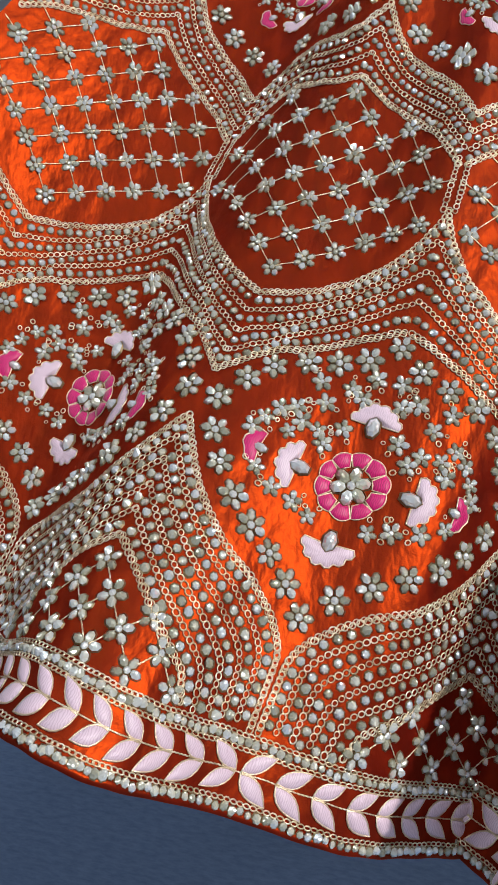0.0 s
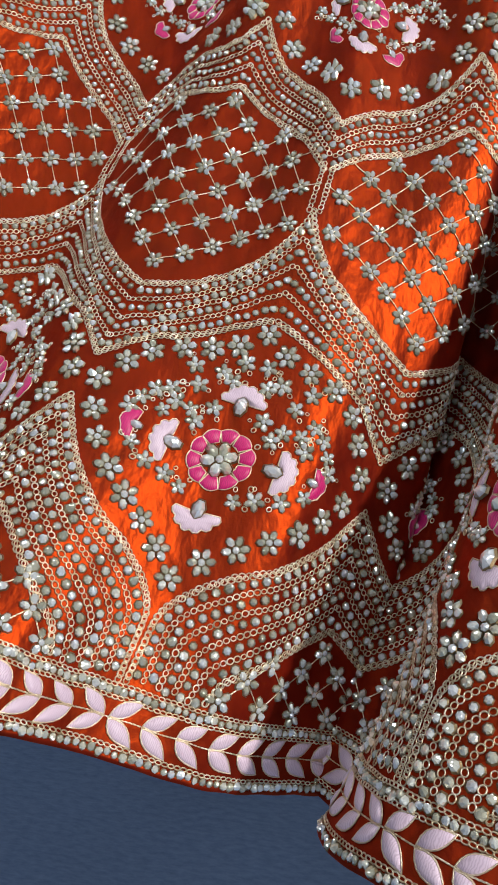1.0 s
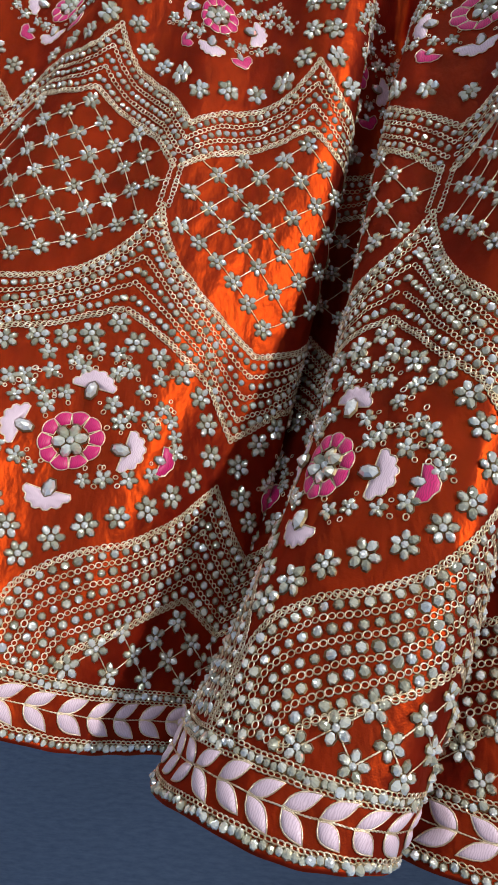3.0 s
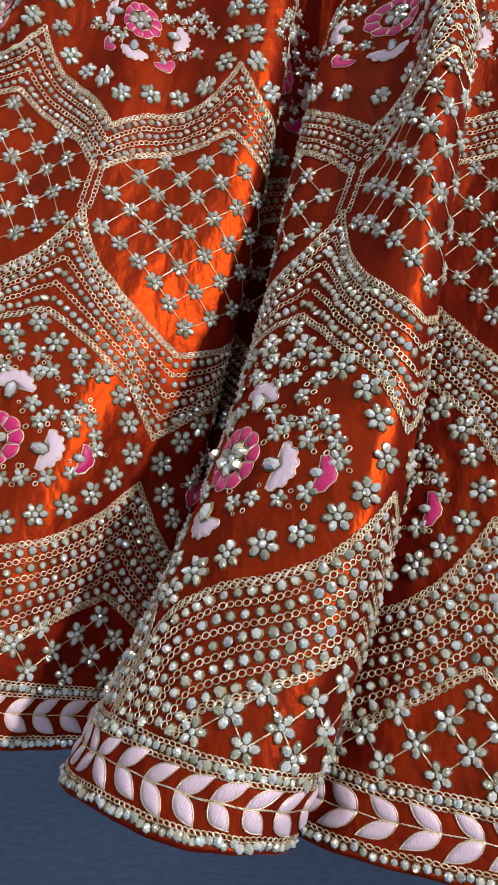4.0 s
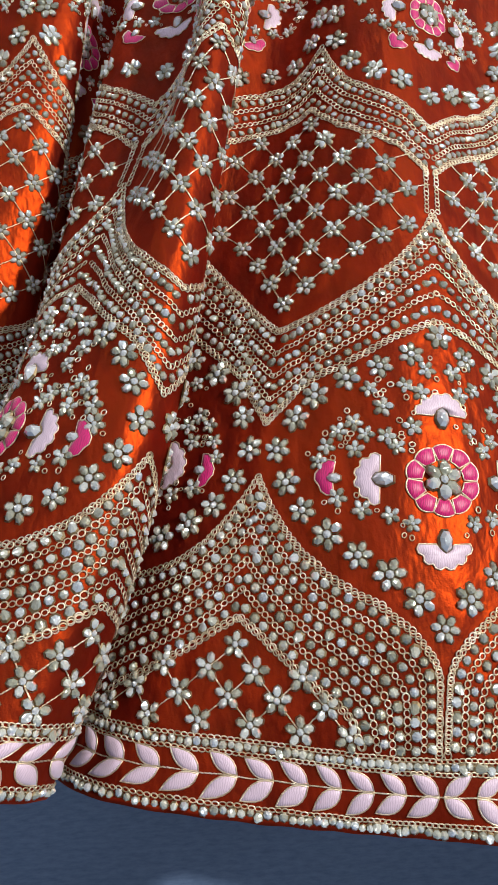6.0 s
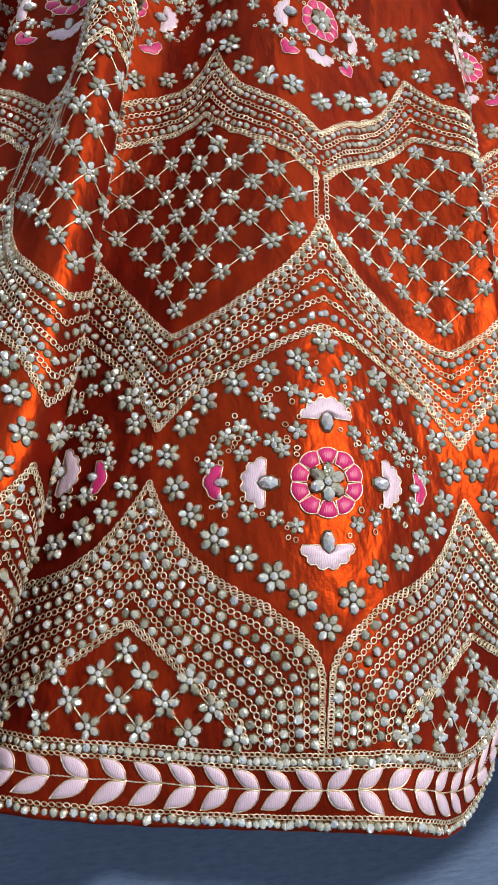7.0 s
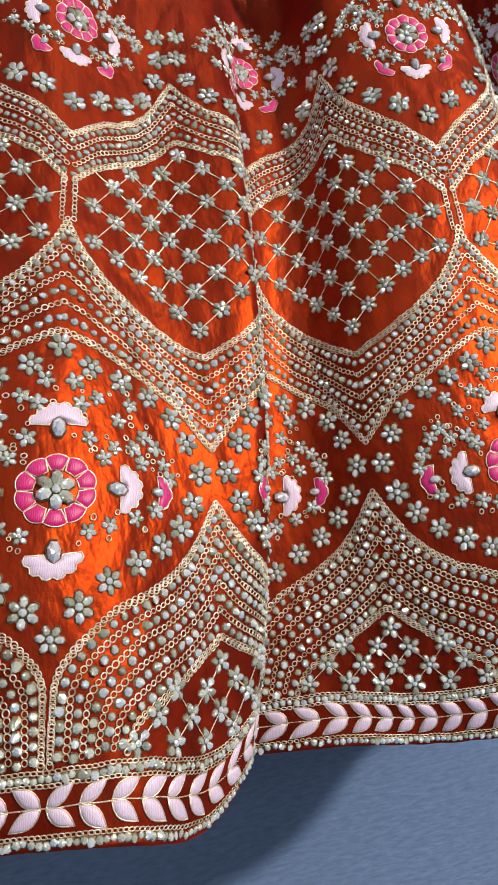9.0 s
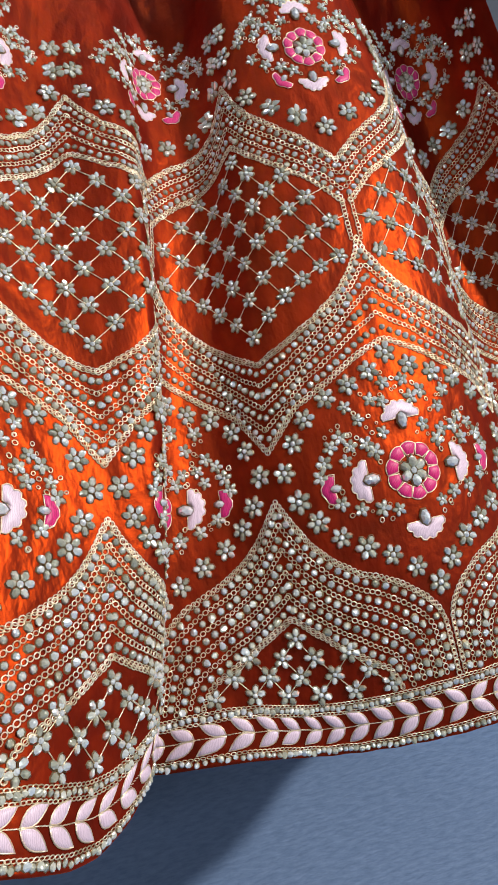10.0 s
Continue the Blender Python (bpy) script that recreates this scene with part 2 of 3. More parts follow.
def loop_shape(rx=0.0020, ry=0.0017, r=0.00044, n=9, k=4):
    """A loop of couched thread."""
    vs, fs = [], []
    for a in np.arange(n) * 2 * np.pi / n:
        for c in np.arange(k) * 2 * np.pi / k:
            vs.append(((rx + r * np.cos(c)) * np.cos(a), (ry + r * np.cos(c)) * np.sin(a), 0.0006 + r * np.sin(c)))
    for i in range(n):
        for j in range(k):
            fs.append((i * k + j, (i + 1) % n * k + j, (i + 1) % n * k + (j + 1) % k, i * k + (j + 1) % k))
    return np.array(vs), fs, [0] * len(fs)


def moved(shape, x=0.0, y=0.0, turn=0.0, size=1.0, lift=0.0):
    vs, fs, ms = shape
    c, s = np.cos(turn), np.sin(turn)
    v = vs * size
    return np.stack([c * v[:, 0] - s * v[:, 1] + x, s * v[:, 0] + c * v[:, 1] + y, v[:, 2] + lift], 1), fs, ms


def joined(shapes):
    vs, fs, ms, n = [], [], [], 0
    for v, f, m in shapes:
        vs.append(v), fs.extend(tuple(i + n for i in face) for face in f), ms.extend(m)
        n += len(v)
    return np.concatenate(vs), fs, ms


def mesh_of(name, shape, mats, smooth=False):
    vs, fs, ms = shape
    me = bpy.data.meshes.new(name)
    me.from_pydata([tuple(v) for v in vs], [], fs)
    for m in mats:
        me.materials.append(m)
    me.polygons.foreach_set("material_index", np.array(ms, np.int32))
    me.polygons.foreach_set("use_smooth", np.full(len(fs), smooth))
    me.update()
    return me


def part(name, me, parent, label="", m=None):
    ob = new(name, me)
    ob.parent = parent
    ob.matrix_world = Matrix() if m is None else m
    return tagged(ob, label) if label else ob


def seat(s, v, turn=0.0, size=1.0, lift=0.0, parent=None):
    """The pose of a piece sewn on at s, v."""
    p, ax = frames(np.array([s]), np.array([v]))
    m = Matrix([[*ax[0][r], p[0][r] + lift * ax[0][r][2]] for r in range(3)] + [[0, 0, 0, 1]])
    return m @ Matrix.Rotation(turn, 4, "Z") @ Matrix.Scale(size, 4)


def sown(name, shape, mats, s, v, turns, sizes, parent, label, smooth=False):
    """Many alike small pieces on the cloth, joined into one mesh."""
    vs, fs, ms = shape
    p, ax = frames(s, v)
    n, k = len(s), len(vs)
    c, d = np.cos(turns)[:, None], np.sin(turns)[:, None]
    x, y, z = (vs[None, :, i] * sizes[:, None] for i in range(3))
    lean = rng.normal(0, 0.42, (2, n, 1)) if not smooth else np.zeros((2, n, 1))
    x, y = x + z * lean[0], y + z * lean[1]
    loc = np.stack([c * x - d * y, d * x + c * y, z], -1)
    w = np.einsum("nij,nkj->nki", ax, loc) + p[:, None]
    me = bpy.data.meshes.new(name)
    nf, size = len(fs), np.array([len(f) for f in fs])
    flat = np.concatenate([np.array(f) for f in fs])
    me.vertices.add(n * k)
    me.vertices.foreach_set("co", w.ravel())
    me.loops.add(n * len(flat))
    me.loops.foreach_set("vertex_index", (flat[None] + k * np.arange(n)[:, None]).ravel().astype(np.int32))
    me.polygons.add(n * nf)
    total = np.tile(size, n)
    me.polygons.foreach_set("loop_start", np.concatenate([[0], np.cumsum(total)[:-1]]).astype(np.int32))
    me.polygons.foreach_set("loop_total", total.astype(np.int32))
    me.polygons.foreach_set("material_index", np.tile(np.array(ms, np.int32), n))
    me.polygons.foreach_set("use_smooth", np.full(n * nf, smooth))
    for m in mats:
        me.materials.append(m)
    me.update(calc_edges=True)
    ob = part(name, me, parent, label)
    return tagged(ob, kind="stuff")


def along(points, step, start=0.0):
    """Places at even metric steps along a line in (s, v), with the line's slope on the cloth."""
    q = np.array(points, float)
    t = np.linspace(0, 1, 161)
    chord = np.concatenate([[0], np.cumsum(np.hypot(np.diff(q[:, 0]) * 0.22, np.diff(q[:, 1])))])
    chord /= chord[-1]
    s, v = np.interp(t, chord, q[:, 0]), np.interp(t, chord, q[:, 1])
    ker = np.ones(9) / 9
    s2, v2 = (np.convolve(np.pad(a, 4, "edge"), ker, "valid") for a in (s, v))
    s2[[0, -1]], v2[[0, -1]] = s[[0, -1]], v[[0, -1]]
    dx, dy = np.diff(s2) * pitch(v2[:-1]), np.diff(v2)
    run = np.concatenate([[0], np.cumsum(np.hypot(dx, dy))])
    at = np.arange(start, run[-1], step)
    return np.interp(at, run, s2), np.interp(at, run, v2), np.arctan2(np.interp(at, run[:-1], dy), np.interp(at, run[:-1], dx))


# ---- the skirt ----
rng = np.random.default_rng(4)
skirt = tagged(new("embroidered_skirt"), "orange velvet flared skirt heavy with gold and crystal embroidery", "skirt")
skirt.location = (0, 0.6, 0.0)
bpy.context.view_layer.update()
EDGE_A, EDGE_B, TOP, HEM_V = -1.0, 8.75, 0.73, 0.0045

sg, vg = np.meshgrid(np.linspace(EDGE_A, EDGE_B, 760), np.linspace(HEM_V, TOP, 120), indexing="ij")


def sheet(name, pts, mat, label):
    n, m = pts.shape[:2]
    idx = np.arange(n * m).reshape(n, m)
    fs = np.stack([idx[:-1, :-1], idx[1:, :-1], idx[1:, 1:], idx[:-1, 1:]], -1).reshape(-1, 4)
    ob = part(name, mesh_of(name, (pts.reshape(-1, 3), [tuple(int(i) for i in f) for f in fs], [0] * len(fs)), [mat], True), skirt, label)
    return ob


outer = cloth(sg, vg)
sheet("velvet_cloth", outer, velvet, "crushed orange-red velvet in deep folds")
sl, vl = np.meshgrid(np.linspace(EDGE_A, EDGE_B, 380), np.linspace(HEM_V, 0.075, 8), indexing="ij")
ps, ax = frames(sl.ravel(), vl.ravel())
sheet("hem_facing", (ps - 0.003 * ax[:, :, 2]).reshape(380, 8, 3), lining_mat, "dull red facing inside the hem")
sr, ar = np.meshgrid(np.linspace(EDGE_A, EDGE_B, 760), np.linspace(-0.6, np.pi + 0.3, 8), indexing="ij")
ph, axh = frames(sr.ravel(), np.full(sr.size, HEM_V))
hem_pts = ph - 0.0018 * axh[:, :, 2] + 0.0024 * (np.cos(ar.ravel())[:, None] * axh[:, :, 2] - np.sin(ar.ravel())[:, None] * axh[:, :, 1])
sheet("hem_roll", hem_pts.reshape(760, 8, 3), velvet, "rolled velvet hem edge")

COLUMNS = range(-1, 10)

# lines of the embroidery in one half column: (offset from the motif's column, height)
CELL_IN = [(0.5, 0.300), (0.36, 0.313), (0.24, 0.3275), (0.124, 0.347), (0.057, 0.366), (0.02, 0.380), (0.0, 0.392)]
CELL_OUT = [(0.5, 0.231), (0.443, 0.244), (0.376, 0.260), (0.235, 0.275), (0.12, 0.290), (0.0, 0.302)]
FOOT_OUT = [(0.5, 0.195), (0.42, 0.168), (0.354, 0.151), (0.256, 0.134), (0.146, 0.123), (0.056, 0.106), (0.012, 0.091), (0.010, 0.046)]
FOOT_IN = [(0.5, 0.108), (0.442, 0.099), (0.367, 0.086), (0.29, 0.073), (0.213, 0.061), (0.187, 0.046)]
CROWN_OUT = [(0.5, 0.552), (0.44, 0.534), (0.36, 0.517), (0.24, 0.503), (0.12, 0.490), (0.0, 0.468)]
CROWN_IN = [(0.5, 0.492), (0.44, 0.484), (0.36, 0.474), (0.24, 0.462), (0.12, 0.448), (0.012, 0.425)]


def between(a, b, k):
    t = np.linspace(0, 1, 24)
    pa, pb = (np.stack([np.interp(t, np.linspace(0, 1, len(c)), np.array(c)[:, i]) for i in (0, 1)], 1) for c in (a, b))
    return (1 - k) * pa + k * pb


loops, gems = [], []


def band(a, b, rows, gem, gap):
    """A band of thread loops and stones between two lines, on both sides of every motif column."""
    for k in range(rows + 1):
        for col in COLUMNS:
            for side in (-1, 1):
                line = between(a, b, k / rows)
                line[:, 0] = col + side * line[:, 0]
                loops.append(along(line, 0.0042, rng.uniform(0, 0.002)))
                if k in (0, rows):
                    line[:, 1] += -0.0016 if k == 0 else 0.0016
                    loops.append(along(line, 0.0042, 0.0021))
                if k < rows:
                    line = between(a, b, (k + 0.5) / rows)
                    line[:, 0] = col + side * line[:, 0]
                    s, v, t = along(line, gap, rng.uniform(0.001, gap))
                    gems.append((s, v, t, np.full(len(s), gem) * rng.uniform(0.88, 1.1, len(s))))


band(CELL_IN, CELL_OUT, 4, 0.0026, 0.0068)
band(FOOT_OUT, FOOT_IN, 5, 0.0028, 0.0076)
band(CROWN_OUT, CROWN_IN, 3, 0.0024, 0.0068)
for col in COLUMNS:
    for dx in (-0.02, 0.02):
        loops.append(along([(col + dx, 0.392), (col + dx, 0.435)], 0.0036))


def kept(rows, lo=EDGE_A + 0.02, hi=EDGE_B - 0.02, top=TOP - 0.02):
    out = [np.concatenate([r[i] for r in rows]) for i in range(len(rows[0]))]
    ok = (out[0] > lo) & (out[0] < hi) & (out[1] < top)
    return [o[ok] for o in out]


s, v, t = kept(loops)
sown("gold_chain_stitch", loop_shape(), [gold], s, v, t + rng.normal(0, 0.15, len(t)), rng.uniform(0.85, 1.15, len(t)), skirt, "rows of looped gold thread", True)
s, v, t, z = kept(gems)
sown("crystal_banding", stone_shape(), [crystal, bezel], s, v, t, z, skirt, "rows of round bezelled crystals")

# crystal trims above and below the leaf border
for vv, nm in ((0.0395, "upper_crystal_trim"), (0.0068, "lower_crystal_trim")):
    s = np.arange(EDGE_A + 0.02, EDGE_B - 0.02, 0.0043 / 0.2455)
    sown(nm, stone_shape(), [crystal, bezel], s, vv + rng.normal(0, 0.0005, len(s)), rng.uniform(0, 6, len(s)), 0.0023 * rng.uniform(0.85, 1.2, len(s)), skirt, "close-set crystal trim along the hem")
edge_loops = []
for vv in (0.0430, 0.0361, 0.0104):
    s = np.arange(EDGE_A + 0.02, EDGE_B - 0.02, 0.0034 / 0.2455)
    edge_loops.append((s, np.full(len(s), vv), np.zeros(len(s))))
s, v, t = kept(edge_loops)
sown("border_chain", loop_shape(0.0019, 0.0011), [gold], s, v, t, np.ones(len(s)), skirt, "gold chain lines of the border", True)

# ---- flowers of set stones ----


def flower_shape(petals, reach, long, wide):
    out = [moved(stone_shape(1.0, 1.0), size=wide * 0.95, lift=0.0004)]
    for k in range(petals):
        a = 2 * np.pi * k / petals + 0.3
        out.append(moved(stone_shape(1.2, 0.92, lean=(0.45 * math.sin(5 * k + petals), 0.45 * math.cos(3 * k + 1))), reach * np.cos(a), reach * np.sin(a), a, long))
    return joined(out)


flower_six = mesh_of("stone_flower", flower_shape(6, 0.0057, 0.0028, 0.0026), [crystal, bezel])
flower_five = mesh_of("lattice_flower", flower_shape(6, 0.0047, 0.0023, 0.0021), [crystal, bezel])
flower_four = mesh_of("four_petal_flower", flower_shape(5, 0.0050, 0.0027, 0.0022), [crystal, bezel])
cluster_mesh = mesh_of("crystal_cluster", flower_shape(5, 0.0041, 0.0024, 0.0018), [crystal, bezel])
SHAPES = {"stone_flower": flower_shape(6, 0.0057, 0.0028, 0.0026), "lattice_flower": flower_shape(6, 0.0047, 0.0023, 0.0021)}


def set_flowers(name, me, spots, label, lo, hi):
    """The flowers of one stretch of the skirt are parts; the rest are joined."""
    rest = []
    for s, v in spots:
        if not EDGE_A + 0.03 < s < EDGE_B - 0.03 or v > TOP - 0.03:
            continue
        turn, size = rng.uniform(0, 6.3), rng.uniform(0.92, 1.08)
        if lo < s < hi and v < 0.46:
            part(name, me, skirt, "", seat(s, v, turn, size))
        else:
            rest.append((s, v, turn, size))
    if rest:
        r = np.array(rest)
        sown(name + "_field", SHAPES[name], [crystal, bezel], r[:, 0], r[:, 1], r[:, 2], r[:, 3], skirt, label)


RING = [(0.062, 0.127), (0.132, 0.140), (0.208, 0.150), (0.286, 0.161), (0.355, 0.175), (0.41, 0.192), (0.449, 0.214), (0.40, 0.235), (0.345, 0.251), (0.256, 0.263), (0.165, 0.270), (0.079, 0.278)]
UPPER_RING = [(0.43, 0.556), (0.35, 0.534), (0.24, 0.521), (0.12, 0.512), (0.455, 0.58), (0.45, 0.605)]
ring_spots = []
for col in COLUMNS:
    ring_spots += [(col, 0.1115), (col, 0.291), (col, 0.500)]
    for side in (-1, 1):
        ring_spots += [(col + side * a, b) for a, b in RING] + [(col + side * a, b) for a, b in UPPER_RING]
set_flowers("stone_flower", flower_six, ring_spots, "six-petalled crystal flowers", 0.4, 7.55)

lattice_spots, threads = [], []
low_s, low_v = zip(*[(a, b) for a, b in CELL_IN][::-1])
top_s, top_v = zip(*[(a, b) for a, b in CROWN_IN][::-1])


def inside(a, v):
    """Whether the offset a from a motif column, at height v, lies in a lattice cell."""
    a = abs(a)
    if a > 0.5:
        a = 1 - a
    return np.interp(a, low_s, low_v) + 0.006 < v < np.interp(a, top_s, top_v) - 0.004


DS, DV = 0.083, 0.0157


def knot(mid, i, j):
    """A crossing of the cell's lattice, whose rows sag towards the sides."""
    return mid + i * DS, 0.322 + j * DV - 0.13 * (i * DS) ** 2


for col in COLUMNS:
    mid = col + 0.5
    nodes = {}
    for j in range(0, 16):
        for i in range(-8, 9):
            if (i + j) % 2 == 0:
                s, v = knot(mid, i, j)
                if inside(s - col, v) and abs(s - mid) < 0.475:
                    nodes[i, j] = (s, v)
    lattice_spots += list(nodes.values())
    for (i, j), a in nodes.items():
        for di in (-1, 1):
            b = knot(mid, i + di, j + 1)
            if (i + di, j + 1) in nodes or inside(b[0] - col, b[1] - 0.006):
                threads.append((a, b))
set_flowers("lattice_flower", flower_five, lattice_spots, "small crystal flowers at the lattice crossings", 1.1, 7.0)

for col in COLUMNS:
    mid = col + 0.5
    nodes = {}
    for j in range(4):
        reach = (0, 3, 4, 5)[j]
        for i in range(-reach, reach + 1):
            if (i + j) % 2 == 0:
                s, v = mid + i * 0.0565, 0.0934 - j * 0.0141
                nodes[i, j] = (s, v)
                if EDGE_A < s - 0.05 and s + 0.05 < EDGE_B:
                    part("four_petal_flower", flower_four, skirt, "", seat(s, v, rng.uniform(0, 6), rng.uniform(0.92, 1.05)))
    for (i, j), a in nodes.items():
        for di in (-1, 1):
            if (i + di, j + 1) in nodes:
                threads.append((a, nodes[i + di, j + 1]))

ts, tv, ta = [], [], []
for a, b in threads:
    s, v, t = along([a, b], 0.0022)
    ts.append(s), tv.append(v), ta.append(t)
s, v, t = kept(list(zip(ts, tv, ta)))
strand = loop_shape(0.0013, 0.0002, 0.00030, 6, 4)
sown("lattice_thread", strand, [gold], s, v, t + rng.normal(0, 0.08, len(t)), np.ones(len(t)), skirt, "fine gold threads crossing in a lattice", True)

# ---- satin-stitched pieces ----


def pad_shape(outline, height):
    """A padded piece with the given outline, bulging to the height."""
    o = np.array(outline, float)
    c = o.mean(0)
    n = len(o)
    vs = np.concatenate([np.c_[c + (o - c) * k, np.full(n, z * height)] for k, z in ((1, 0.05), (0.86, 0.62), (0.5, 0.95))] + [[[*c, height]]])
    fs = []
    for k in range(n):
        m = (k + 1) % n
        fs += [(k, m, n + m, n + k), (n + k, n + m, 2 * n + m, 2 * n + k), (2 * n + k, 2 * n + m, 3 * n)]
    return vs, fs, [0] * len(fs)


def cord_shape(outline, r=0.0005):
    """A cord laid round an outline."""
    o = np.array(outline, float)
    n, k = len(o), 4
    d = np.roll(o, -1, 0) - np.roll(o, 1, 0)
    d /= np.linalg.norm(d, axis=1, keepdims=True)
    side = np.stack([d[:, 1], -d[:, 0]], 1)
    vs, fs = [], []
    for i in range(n):
        for j in range(k):
            a = 2 * np.pi * j / k
            vs.append((*(o[i] + side[i] * r * np.cos(a)), 0.0006 + r * np.sin(a)))
    for i in range(n):
        for j in range(k):
            fs.append((i * k + j, (i + 1) % n * k + j, (i + 1) % n * k + (j + 1) % k, i * k + (j + 1) % k))
    return np.array(vs), fs, [0] * len(fs)


def leaf_outline(length, width, n=7):
    t = np.linspace(0, 1, n)
    w = width * np.sin(np.pi * t**0.85) * 0.5
    return [(length * a, b) for a, b in zip(t, w)] + [(length * a, -b) for a, b in list(zip(t, w))[-2:0:-1]]


def fan_outline(r_out, r_in, spread, lobes):
    a = np.linspace(-spread, spread, lobes * 3 + 1)
    r = r_out * (0.94 + 0.13 * np.abs(np.sin(np.linspace(0, lobes * np.pi, len(a)))))
    inner = np.linspace(spread * 0.85, -spread * 0.85, 7)
    return [(p * np.sin(q), p * np.cos(q)) for p, q in zip(r, a)] + [(r_in * np.sin(q), r_in * np.cos(q)) for q in inner]


def petal_outline(r_in, r_out, half):
    a = np.linspace(-half, half, 7)
    outer_arc = [((r_out + 0.0016 * np.cos(q / half * np.pi / 2)) * np.sin(q), (r_out + 0.0016 * np.cos(q / half * np.pi / 2)) * np.cos(q)) for q in a]
    return outer_arc + [(r_in * np.sin(q), r_in * np.cos(q)) for q in (half * 0.8, 0, -half * 0.8)]


def pieces(name, outline, height, mat):
    return (name, pad_shape(outline, height), mat), cord_shape(outline)


def bent(shape, s, v, turn, size, m):
    """The shape laid on the cloth round s, v, following its curve, in the space of the pose m."""
    vs, fs, ms = moved(shape, 0, 0, turn, size)
    vv = v + vs[:, 1]
    p, ax = frames(s + vs[:, 0] / pitch(vv), vv)
    w = p + ax[:, :, 2] * vs[:, 2:3]
    inv = np.array(m.inverted())
    return w @ inv[:3, :3].T + inv[:3, 3], fs, ms


def sew(piece, cord, parent, label, s, v, turn, size):
    """One satin-stitched piece with its gold outline."""
    name, shape, mat = piece
    m = seat(s, v)
    ob = part(name, mesh_of(name, bent(shape, s, v, turn, size, m), [mat], True), parent, label, m)
    part("outline", mesh_of("outline", bent(cord, s, v, turn, size, m), [gold], True), ob, "", m)
    return ob


leaf_me, leaf_cord = pieces("leaf", leaf_outline(0.0190, 0.0084), 0.0020, lavender)
petal_me, petal_cord = pieces("petal", petal_outline(0.0122, 0.0205, 0.312), 0.0018, magenta)
fan_me, fan_cord = pieces("fan", fan_outline(0.0158, 0.0055, 1.45, 6), 0.0017, lavender)
cap_me, cap_cord = pieces("cap", fan_outline(0.0112, 0.0032, 1.6, 3), 0.0016, magenta)
centre_me = mesh_of("centre_stones", flower_shape(6, 0.0074, 0.0042, 0.0030), [crystal, bezel])
drop_me = mesh_of("drop_stone", joined([moved(stone_shape(1.35, 0.9), size=0.0036)]), [crystal, bezel])

CLUSTERS = [(0.026, 0.020), (0.044, 0.028), (0.012, 0.056), (0.072, 0.010), (0.017, 0.033), (0.032, 0.027), (0.034, 0.046), (0.050, 0.018), (0.051, 0.036), (0.067, 0.020), (0.018, -0.026), (0.030, -0.022),
            (0.046, -0.019), (0.021, 0.060), (0.008, 0.071), (0.060, 0.030), (0.042, 0.058), (0.060, -0.012)]
curls = []


def medallion(col, v0, size, crown):
    """One flower medallion with its fans, caps and stones."""
    thing = part("medallion", centre_me, skirt, "magenta and lavender flower medallion set with crystals", seat(col, v0, 0.2, size, 0.0006))
    bpy.context.view_layer.update()

    def on(dx, dy):
        v = v0 + dy * size
        return col + dx * size / pitch(v), v

    def put(name, me, dx, dy, turn, k=1.0, lift=0.0):
        return part(name, me, thing, "", seat(*on(dx, dy), turn, size * k, lift))

    for i in range(10):
        a = 2 * math.pi * i / 10
        sew(petal_me, petal_cord, thing, "magenta satin-stitched petal", col, v0, a, size)
    for dx, dy, a in ((0, 0.039, 0), (-0.034, 0, math.pi / 2), (0.034, 0, -math.pi / 2), (0, -0.036, math.pi)):
        sew(fan_me, fan_cord, thing, "lavender satin-stitched fan", *on(dx, dy), a, size)
        put("drop_stone", drop_me, dx, dy, a + math.pi / 2, k=1.35, lift=0.0008)
    caps = ((-0.062, 0, math.pi / 2), (0.062, 0, -math.pi / 2)) if not crown else ((-0.030, -0.036, 2.4), (0.030, -0.036, -2.4))
    for dx, dy, a in caps:
        sew(cap_me, cap_cord, thing, "magenta satin-stitched cap", *on(dx, dy), a, size)
        put("drop_stone", drop_me, dx, dy, a + math.pi / 2, k=0.9, lift=0.0008)
    for dx, dy in CLUSTERS:
        for side in (-1, 1):
            s, v = on(dx * side, dy)
            part("crystal_cluster", cluster_mesh, thing, "", seat(s, v, rng.uniform(0, 6), size * rng.uniform(0.78, 1.02)))
            for q in range(2):
                a = rng.uniform(0, 6.3)
                s2, v2 = on(dx * side + 0.0085 * math.cos(a), dy + 0.0085 * math.sin(a))
                curls.append((s2, v2, a, rng.uniform(0.7, 1.15) * size))


for col in range(0, 9):
    medallion(col, 0.196, 1.0, False)
    medallion(col, 0.580, 0.84, True)
c = np.array([q for q in curls if EDGE_A + 0.03 < q[0] < EDGE_B - 0.03 and q[1] < TOP - 0.02])
sown("gold_curl_work", loop_shape(0.0018, 0.0015, 0.00045), [gold], c[:, 0], c[:, 1], c[:, 2], c[:, 3], skirt, "little gold thread curls round the stones", True)

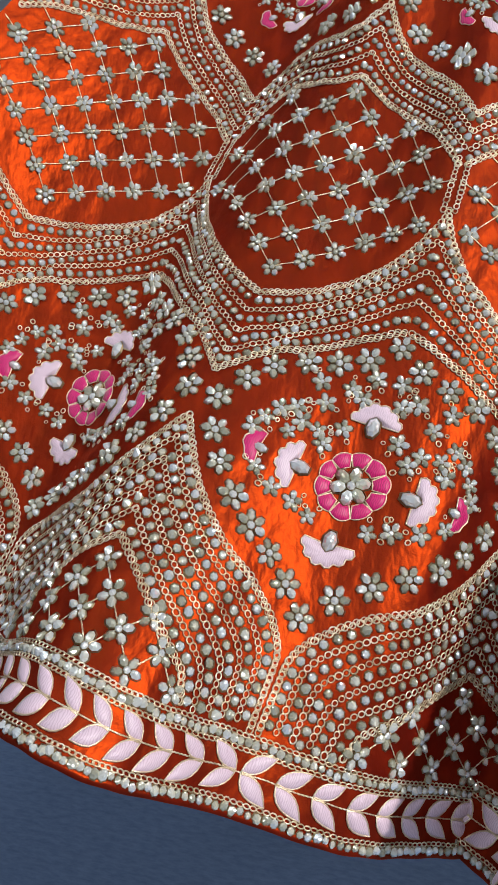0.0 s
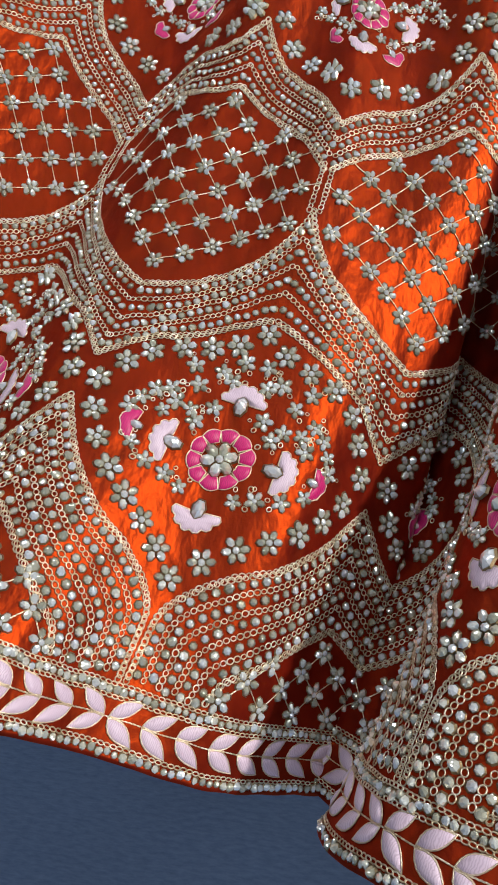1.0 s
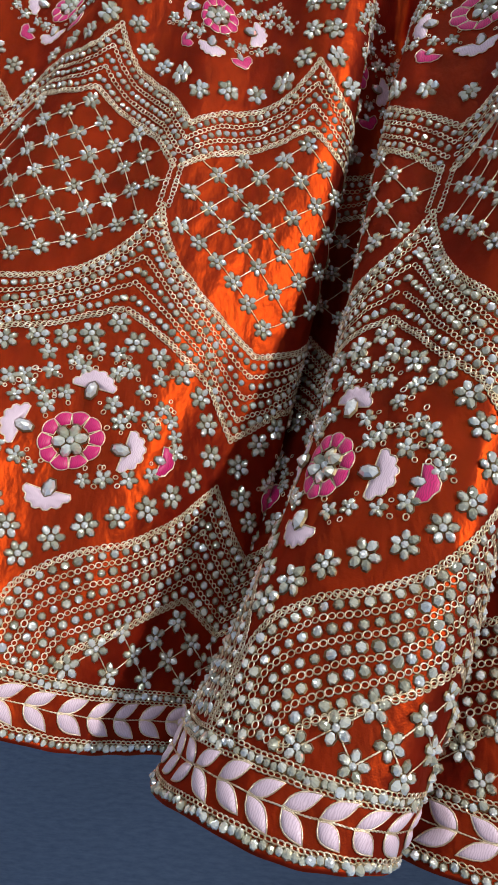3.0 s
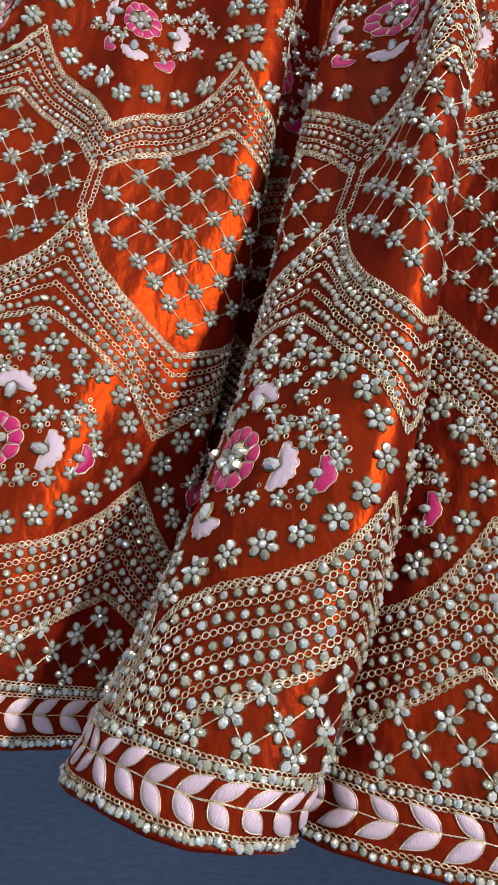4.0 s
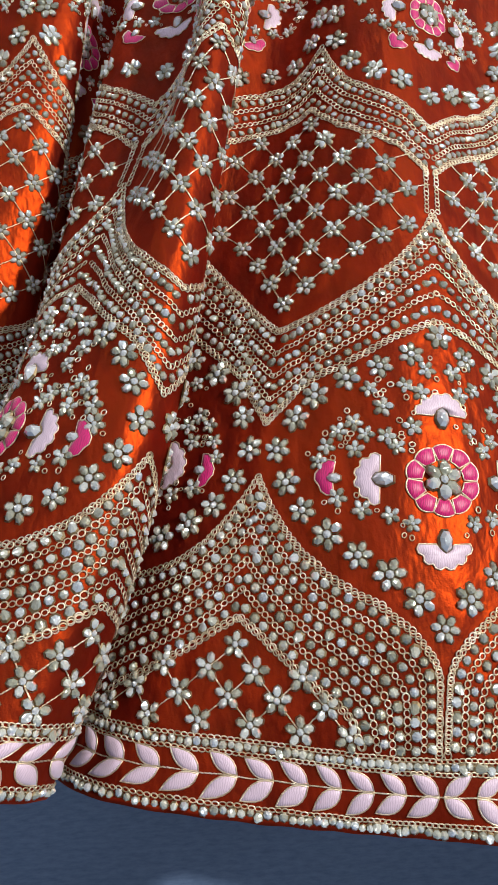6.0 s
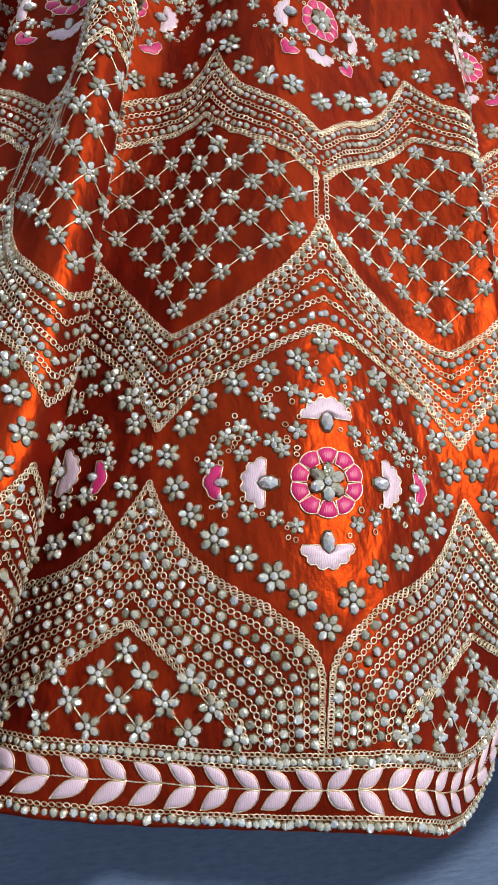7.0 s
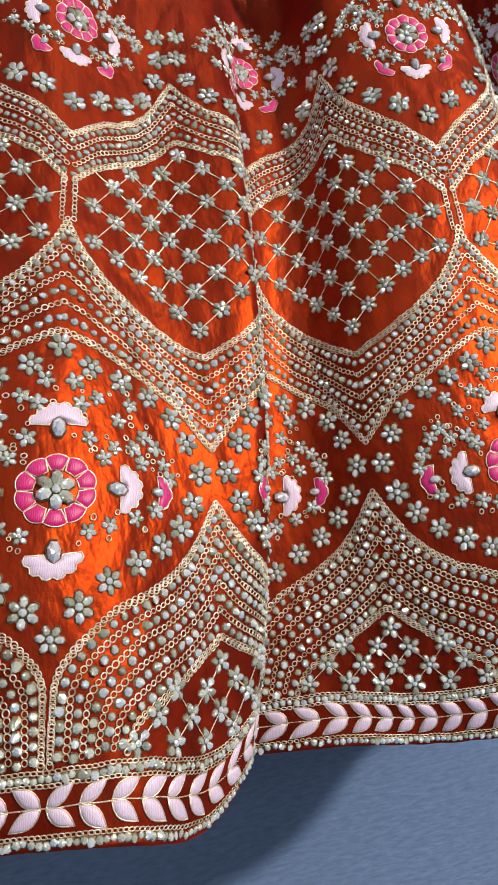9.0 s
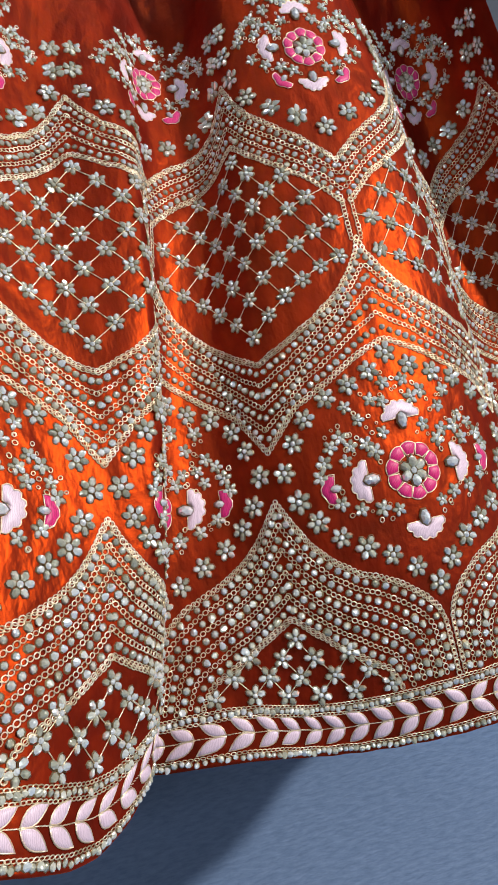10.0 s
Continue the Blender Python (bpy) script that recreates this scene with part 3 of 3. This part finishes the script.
# ---- leaf border ----
STARS, TURNS = (1.0, 3.0, 5.0, 7.0), (-0.9, 2.0, 4.0, 6.0, 8.0)
step = 0.0186 / 0.2455
vein = []
for k, star in enumerate(STARS):
    for sign in (-1, 1):
        end = TURNS[k] if sign < 0 else TURNS[k + 1]
        n = int(abs(end - star) / step)
        for i in range(n):
            s = star + sign * (i * step + 0.006)
            for up in (-1, 1):
                a = up * radians(33 + rng.uniform(-4, 4))
                sew(leaf_me, leaf_cord, skirt, "lavender satin-stitched leaf", s, 0.0247 + up * 0.0007, a if sign > 0 else math.pi - a, rng.uniform(0.94, 1.05) * (1 if up > 0 else 1.06))
vs_, vv_, vt_ = along([(EDGE_A + 0.05, 0.0247), (EDGE_B - 0.05, 0.0247)], 0.0022)
sown("border_vein", strand, [gold], vs_, vv_, vt_, np.ones(len(vs_)), skirt, "gold stem line of the leaf border", True)

# ---- the stand that carries the skirt from within ----


def turned_shape(profile, sides=20):
    """A turned solid from (radius, height) pairs."""
    an = np.arange(sides) * 2 * np.pi / sides
    vs = np.concatenate([np.stack([r * np.cos(an), r * np.sin(an), np.full(sides, z)], 1) for r, z in profile])
    fs = [(i * sides + k, i * sides + (k + 1) % sides, (i + 1) * sides + (k + 1) % sides, (i + 1) * sides + k) for i in range(len(profile) - 1) for k in range(sides)]
    fs += [tuple(range(sides))[::-1], tuple(range((len(profile) - 1) * sides, len(profile) * sides))]
    return vs, fs, [0] * len(fs)


steel = material("dark_painted_steel", (0.06, 0.06, 0.07), 0.4, 0.6)[0]
stand = tagged(new("display_stand", mesh_of("display_stand", turned_shape([(0.17, 0), (0.17, 0.012), (0.15, 0.02), (0.02, 0.03), (0.014, 0.05), (0.014, 1.02), (0.02, 1.03)]), [steel], True)),
               "dark steel display stand inside the velvet skirt", "stand")
stand.location = (-0.05, 0.85, 0.0)
bpy.context.view_layer.update()
for s in (0.5, 3.2, 6.6):
    p, ax = frames(np.array([s]), np.array([TOP - 0.01]))
    a, e = Vector((-0.05, 0.85, 1.0)), Vector(p[0] - 0.002 * ax[0][:, 2])
    arm = part("arm", mesh_of("arm", turned_shape([(0.006, 0), (0.006, (e - a).length)], 10), [steel], True), stand, "", Matrix.Translation(a) @ (e - a).to_track_quat("Z", "Y").to_matrix().to_4x4())
